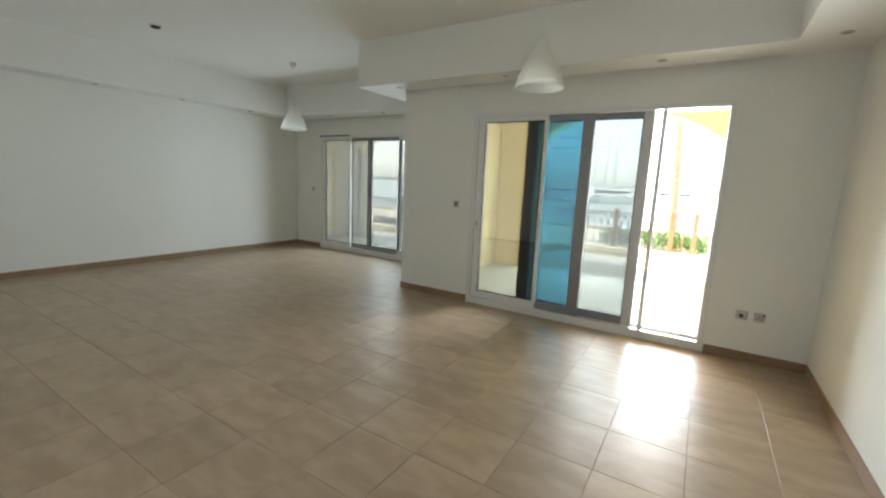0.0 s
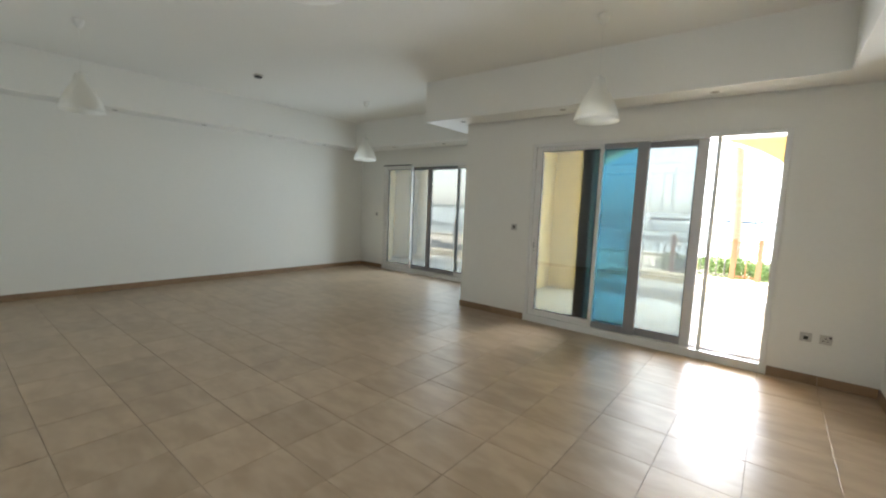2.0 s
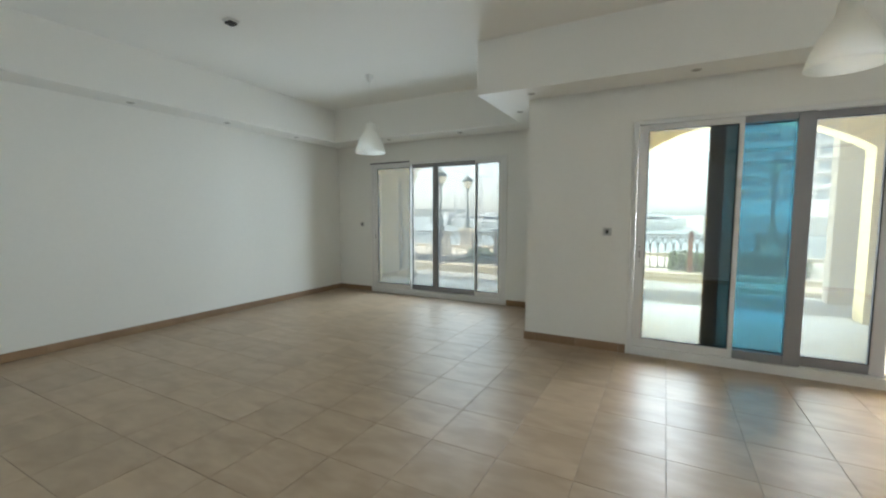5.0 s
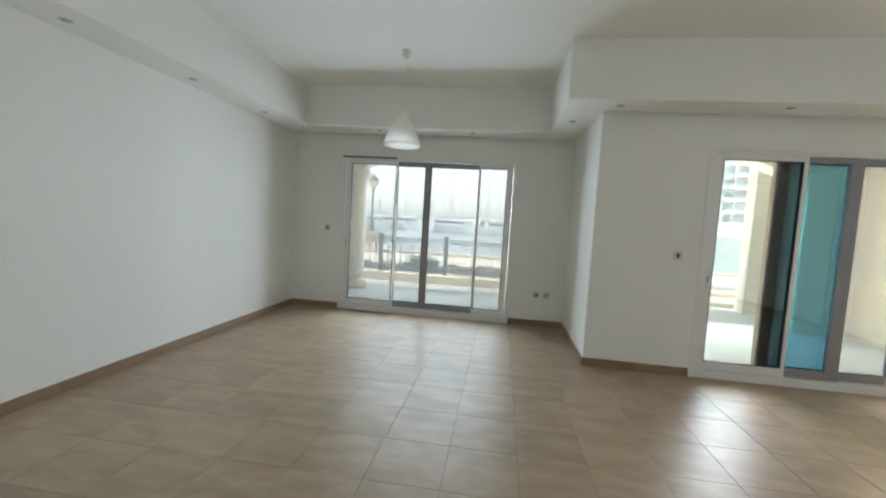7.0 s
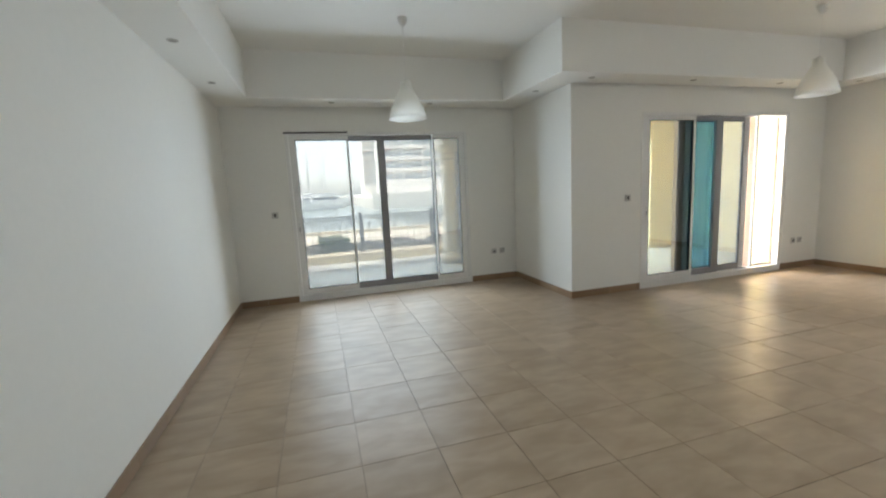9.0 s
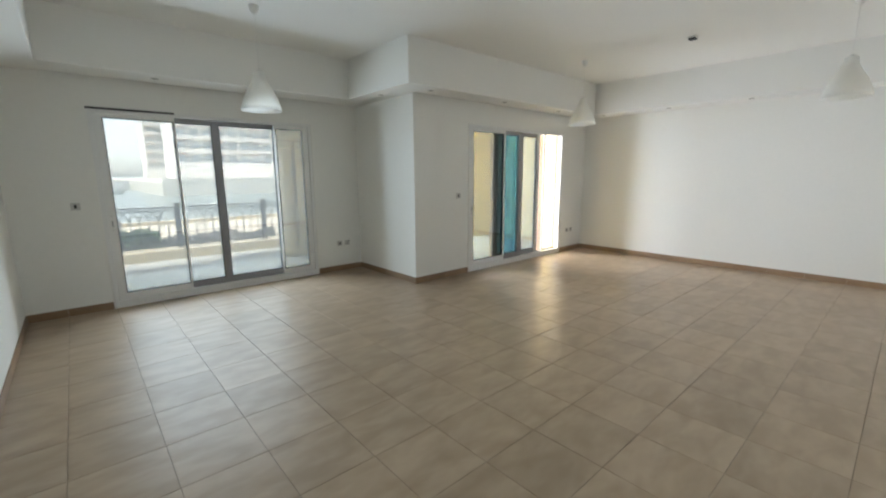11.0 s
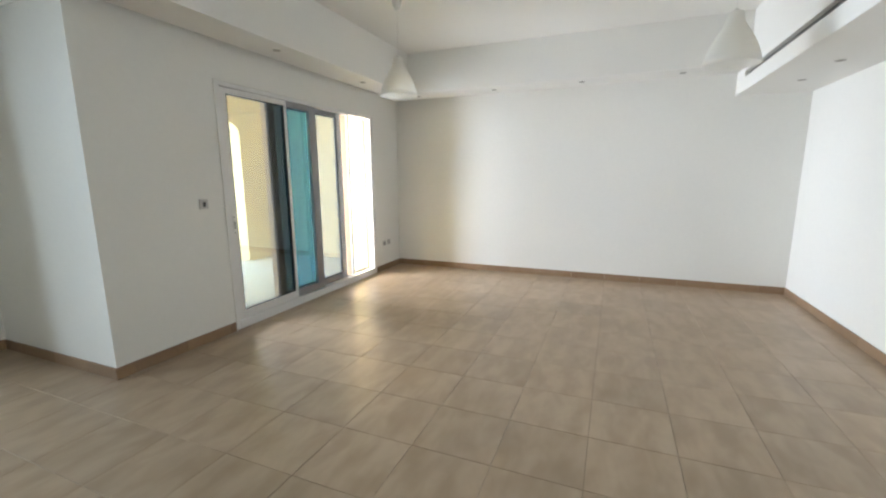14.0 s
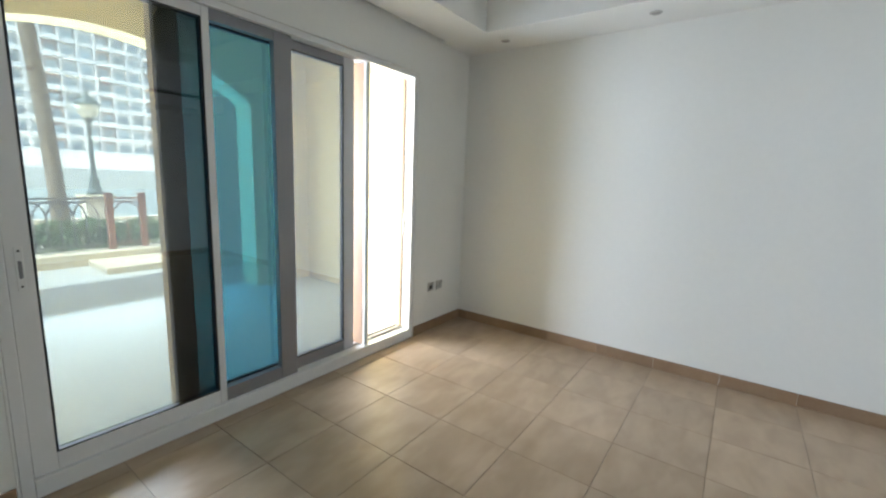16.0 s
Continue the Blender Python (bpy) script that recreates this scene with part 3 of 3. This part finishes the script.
def leaves(bm, n, x0, x1, y0, y1, z0, z1, size, rnd):
    """Small folded leaves in a cushion with an uneven top."""
    for _ in range(n):
        x, y = rnd.uniform(x0, x1), rnd.uniform(y0, y1)
        edge = 1 - abs(2 * (y - y0) / (y1 - y0) - 1) ** 3
        top = z0 + (z1 - z0) * (0.55 + 0.45 * edge) * (0.86 + 0.28 * noise.noise(Vector((x * 2.1, y * 2.1, 3))))
        z = top - abs(rnd.gauss(0, 0.28)) * (z1 - z0)
        if z < z0:
            z = rnd.uniform(z0, top)
        q = Euler((rnd.uniform(-1, 1), rnd.uniform(-1, 1), rnd.uniform(0, 6.3))).to_matrix()
        s = size * rnd.uniform(0.6, 1.3)
        a, b, c, d = (bm.verts.new(Vector((x, y, z)) + q @ Vector(v) * s) for v in ((-1, 0, 0), (0, -0.4, 0.15), (1, 0, 0), (0, 0.4, 0.15)))
        bm.faces.new((a, b, c)), bm.faces.new((a, c, d))


rnd = random.Random(4)


def hedge(name, label, x0, x1, y0, y1, z0, z1, mat, n, size):
    h = thing(name, label, "hedge", "planted borders")
    bm = bmesh.new()
    leaves(bm, n, x0, x1, y0, y1, z0, z1, size, rnd)
    tagged(part("foliage", bm, mat, h), kind="stuff")
    bm = bmesh.new()
    step = 0.16
    k = int((x1 - x0) / step)
    for i in range(k):
        for j in range(2):
            x, y = x0 + step * (i + 0.5), y0 + (y1 - y0) * (0.3 + 0.4 * j)
            rod(bm, (x + rnd.uniform(-0.05, 0.05), y, z0), (x + rnd.uniform(-0.1, 0.1), y + rnd.uniform(-0.1, 0.1), z0 + (z1 - z0) * rnd.uniform(0.55, 0.8)), 0.012, 5)
    tagged(part("twigs", bm, "core", h), kind="stuff")
    return h


hedge("hedge", "clipped green hedge behind the railing", -1.3, 1.3, 10.75, 12.0, -0.1, 0.62, "leaf", 5600, 0.05)
hedge("flower_border", "low purple and green planting behind the railing", -8.0, -3.0, 9.82, 10.5, -0.1, 0.42, "purple", 4200, 0.045)
hedge("shrub", "bright green shrub in the planted border", -6.0, -5.3, 9.85, 10.4, -0.1, 0.6, "leaf", 900, 0.06)

structure("promenade", boxes((-60, 9.78, -0.6, -2.6, 17.5, -0.12), (-2.6, 10.62, -0.6, 40, 17.5, -0.12)), "paving", "pale paved promenade beyond the terrace", "pavement")
structure("promenade_edge", boxes((-60, 17.5, -1.8, 40, 17.9, 0.0)), "stone", "stone edge of the marina promenade", "kerb")
structure("ground", boxes((-3000, -3000, -3.4, 3000, 3000, -1.6)), "water", "calm blue-green marina water", "water")


def palm(x, y, h, lean):
    p = thing("palm_tree", "tall palm with grey ringed trunk and feathery crown", "palm tree", at=pose(x, y, -0.12))
    bm, steps = bmesh.new(), 14
    k = int(h / 0.11)
    rings = []
    for i in range(k + 1):
        z = h * i / k
        r = 0.125 - 0.03 * z / h + (0.012 if i % 2 else 0.0) + 0.08 * math.exp(-z * 2.5)
        off = lean * (z / h) ** 1.6
        rings.append([bm.verts.new((off + r * math.cos(6.2832 * j / steps), r * math.sin(6.2832 * j / steps), z)) for j in range(steps)])
    for a, b in zip(rings, rings[1:]):
        for j in range(steps):
            bm.faces.new((a[j], a[(j + 1) % steps], b[(j + 1) % steps], b[j])).smooth = True
    bm.faces.new(rings[-1])
    part("trunk", bm, "trunk", p)
    bm = bmesh.new()
    for f in range(26):
        az, up = 6.2832 * f / 26 + rnd.uniform(-0.1, 0.1), rnd.uniform(-0.2, 1.0)
        length = rnd.uniform(1.9, 2.6)
        last = Vector((lean, 0, h))
        for i in range(1, 15):
            u = i / 14
            rad, z = length * u * math.cos(up * (1 - 0.3 * u)), h + length * (math.sin(up) * u - 0.75 * u * u)
            here = Vector((lean + rad * math.cos(az), rad * math.sin(az), z))
            rod(bm, last, here, 0.018 * (1.1 - u), 4)
            w = 0.42 * math.sin(math.pi * min(1, u + 0.12)) + 0.05
            for s in (-1, 1):
                tip = here + Vector((-math.sin(az) * s * w + math.cos(az) * 0.2, math.cos(az) * s * w + math.sin(az) * 0.2, -0.12))
                side = Vector((math.cos(az), math.sin(az), 0)) * 0.022
                bm.faces.new([bm.verts.new(c) for c in (here - side, here + side, tip)])
            last = here
    part("crown", bm, "leaf", p)
    return p


palm(0.15, 12.7, 7.0, -0.45)


def lamp_pier(x, y):
    p = thing("lamp_pier", "square cream stone pier carrying a promenade lamp", "pier", "lamp piers", pose(x, y, -0.12))
    part("plinth", boxes((-0.31, -0.31, 0, 0.31, 0.31, 0.14), bevel=0.01), "stone", p)
    part("shaft", boxes((-0.26, -0.26, 0.14, 0.26, 0.26, 0.82), bevel=0.01), "cream", p)
    part("cap", boxes((-0.32, -0.32, 0.82, 0.32, 0.32, 0.92), bevel=0.015), "stone", p)
    return p


def street_lamp(x, y):
    s = thing("street_lamp", "cast iron promenade lamp with a round opal globe on a pier", "street lamp", "promenade lamps", pose(x, y, 0.8))
    part("base", lathe([(0.0, 0.0), (0.17, 0.0), (0.17, 0.07), (0.12, 0.12), (0.09, 0.32), (0.12, 0.37), (0.055, 0.45)], 20), "lamp_iron", s)
    part("post", lathe([(0.055, 0.42), (0.048, 0.9), (0.065, 0.93), (0.043, 0.98), (0.038, 1.68), (0.08, 1.76), (0.1, 1.82)], 16), "lamp_iron", s)
    part("globe", lathe([(0.1, 1.82), (0.2, 1.92), (0.235, 2.05), (0.225, 2.11)], 24), "opal", s)
    part("hood", lathe([(0.25, 2.11), (0.24, 2.16), (0.15, 2.25), (0.05, 2.32), (0.03, 2.42), (0.0, 2.46)], 24), "lamp_iron", s)
    return s


LAMPS = [(1.34, 15.2), (-9.1, 14.2), (-9.3, 17.1)]
first_pier, first_lamp = lamp_pier(*LAMPS[0]), street_lamp(*LAMPS[0])
for x, y in LAMPS[1:]:
    copy_thing(first_pier, pose(x, y, -0.12))
    copy_thing(first_lamp, pose(x, y, 0.8))

# ---- across the water ----
structure("quay", boxes((4.0, 78.0, -1.7, 260.0, 230.0, 0.6), (4.0, 78.0, 0.6, 260.0, 78.5, 1.2)), "quay", "pale stone quay across the marina", "quay")
structure("far_shore", boxes((-900, 620, -1.7, -6, 700, 5.0), (-420, 600, -1.7, -300, 640, 11)), "shore", "hazy low shore on the horizon", "backdrop")


def tower(x, y, bays, storeys, width):
    """A residential tower: recessed window bays between projecting balcony slabs, one object a window."""
    t = thing("apartment_tower", "white residential tower with stacked balconies and brown recesses", "apartment building", "towers across the water", pose(x, y, 0.6))
    H, W = 3.2, width / bays
    part("wall", boxes((0, 2.0, 0, width, 18, storeys * H + 1.2)), "facade", t)
    part("plinth", boxes((-1, -1.5, 0, width + 1, 2.0, 3.4)), "facade", t)
    for b in range(0, bays, 3):
        part("recess_panel", boxes((b * W + 0.2, 1.9, 3.4, b * W + W - 0.2, 1.99, storeys * H)), "facade_brown", t)
    win = mesh_of("window", boxes((0, 0, 0, W * 0.62, 0.12, 2.1)), "tower_glass")
    slab = {k: mesh_of("balcony", boxes((0, -d, 0, W * 0.92, 0, 0.22), (0, -d, 0.22, W * 0.92, -d + 0.12, 0.95)), "facade") for k, d in ((0, 1.3), (1, 2.0), (2, 0.7))}
    fin = mesh_of("pier", boxes((0, -0.9, 0, 0.5, 0, storeys * H - 3.4)), "facade")
    for b in range(bays):
        o = new("pier", fin)
        o.parent, o.location = t, (b * W - 0.25, 2.0, 3.4)
        for s in range(1, storeys):
            o = new("window", win)
            o.parent, o.location = t, (b * W + W * 0.2, 1.78 if b % 3 == 0 else 1.9, s * H + 0.75)
            o = new("balcony", slab[(b * 2 + s // 5) % 3])
            o.parent, o.location = t, (b * W + W * 0.04, 1.9, s * H + 0.2)
    part("roof", boxes((-0.5, 1.0, storeys * H + 1.2, width + 0.5, 18.5, storeys * H + 1.8)), "facade", t)
    return t


tower(13.0, 118.0, 16, 19, 46.0)
tower(62.0, 126.0, 13, 15, 40.0)
tower(15.5, 190.0, 4, 17, 12.0)


def yacht():
    y = thing("yacht", "white motor yacht with dark window band and mast", "yacht", "moored boats", pose(-14, 92, -1.6))
    bm = bmesh.new()
    prof = [(-6, 1.7, 1.5), (-3, 2.0, 1.5), (2, 1.9, 1.7), (5, 1.1, 2.0), (7, 0.05, 2.3)]
    rows = [[bm.verts.new(c) for c in ((x, -w, h), (x, -w * 0.75, 0), (x, w * 0.75, 0), (x, w, h))] for x, w, h in prof]
    for a, b in zip(rows, rows[1:]):
        for i in range(4):
            bm.faces.new((a[i], a[(i + 1) % 4], b[(i + 1) % 4], b[i]))
    bm.faces.new(rows[0]), bm.faces.new(rows[-1][::-1])
    part("hull", bm, "hull", y)
    part("cabin", boxes((-4.2, -1.4, 1.5, 2.4, 1.4, 2.9), (-3.4, -1.2, 3.35, 0.6, 1.2, 3.55), bevel=0.15), "hull", y)
    part("window_band", boxes((-3.8, -1.43, 2.1, 2.0, 1.43, 2.6)), "boat_window", y)
    part("flybridge", boxes((-3.4, -1.2, 2.9, 0.8, 1.2, 3.3), bevel=0.08), "hull", y)
    part("mast", rod(bmesh.new(), (-1.2, 0, 3.5), (-1.2, 0, 13.0), 0.09), "mast", y)
    return y


boat = yacht()
spots = random.Random(9)
for i in range(80):
    d = spots.uniform(85, 260)
    a = radians(spots.uniform(92, 119))
    copy_thing(boat, pose(1 + d * math.cos(a), d * math.sin(a), -1.6, 0, 0, spots.choice((0, 180, 35, 90, 15, 200)) + spots.uniform(-12, 12)))

# ---- tiles, last ----
G, GY, Y_GRID = 0.45, 0.468, -0.071


def tile_rects():
    out = []
    for i in range(-16, 4):
        for j in range(-2, 15):
            x0, x1, y0, y1 = max(XL, i * G), min(XR, i * G + G), max(Y0, Y_GRID + j * GY), Y_GRID + j * GY + GY
            if i * G + G <= XC + 0.001:
                y1 = min(y1, Y1)
            elif i * G >= XC:
                y1 = min(y1, Y2)
            else:
                if y0 >= Y2:
                    x1, y1 = XC, min(y1, Y1)
                elif y1 > Y2:
                    out.append((x0, Y2, XC, min(y1, Y1)))
                    y1 = Y2
            if x1 - x0 > 0.01 and y1 - y0 > 0.01:
                out.append((x0, y0, x1, y1))
    return out


cache = {}
for x0, y0, x1, y1 in tile_rects():
    key = (round(x1 - x0, 3), round(y1 - y0, 3))
    if key not in cache:
        bm, w, h, g, c = bmesh.new(), key[0] / 2, key[1] / 2, 0.0013, 0.0012
        v = [[bm.verts.new((sx * (w - k), sy * (h - k), z)) for sx, sy in ((-1, -1), (1, -1), (1, 1), (-1, 1))] for k, z in ((g, -0.004), (g, -c), (g + c, 0.0))]
        for a, b in zip(v, v[1:]):
            for k in range(4):
                bm.faces.new((a[k], a[(k + 1) % 4], b[(k + 1) % 4], b[k]))
        bm.faces.new(v[-1])
        cache[key] = mesh_of("tile", bm, "tile")
    o = new("tile", cache[key])
    o.parent, o.location = floor, ((x0 + x1) / 2, (y0 + y1) / 2, ZF)

# skirting: tile pieces along each wall
SH, SD = 0.092, 0.011
skirting = structure("baseboard", boxes((XL, Y0, ZF - 0.003, XL + 0.006, Y1, 0.03)), "grout", "brown tile skirting in short lengths along the walls", "baseboard")
RUNS = [(XL, Y0, XL, Y1, 1, 0), (XL, Y1, D1 - 0.013, Y1, 0, -1), (D1 + DW + 0.013, Y1, XC, Y1, 0, -1), (XC, Y2, XC, Y1, -1, 0), (XC - SD, Y2, D2 - 0.013, Y2, 0, -1),
        (D2 + DW + 0.013, Y2, XR, Y2, 0, -1), (XR, Y0, XR, Y2, -1, 0), (XL, Y0, XR, Y0, 0, 1)]
for x0, y0, x1, y1, nx, ny in RUNS:
    along_x = abs(x1 - x0) > abs(y1 - y0)
    a, b = (x0, x1) if along_x else (y0, y1)
    cuts = [a] + [c for c in (k * G if along_x else Y_GRID + k * GY for k in range(-20, 20)) if a + 0.03 < c < b - 0.03] + [b]
    for p, q in zip(cuts, cuts[1:]):
        key = ("s", along_x, round(q - p, 3), nx, ny)
        if key not in cache:
            h, d = (q - p) / 2 - 0.001, SD / 2
            bm = boxes((-h, -d, 0.0005, h, d, SH) if along_x else (-d, -h, 0.0005, d, h, SH), bevel=0.0015)
            cache[key] = mesh_of("skirting_tile", bm, "skirt")
        o = new("skirting_tile", cache[key])
        o.parent = skirting
        o.location = ((p + q) / 2, y0 + ny * SD / 2, ZF) if along_x else (x0 + nx * SD / 2, (p + q) / 2, ZF)
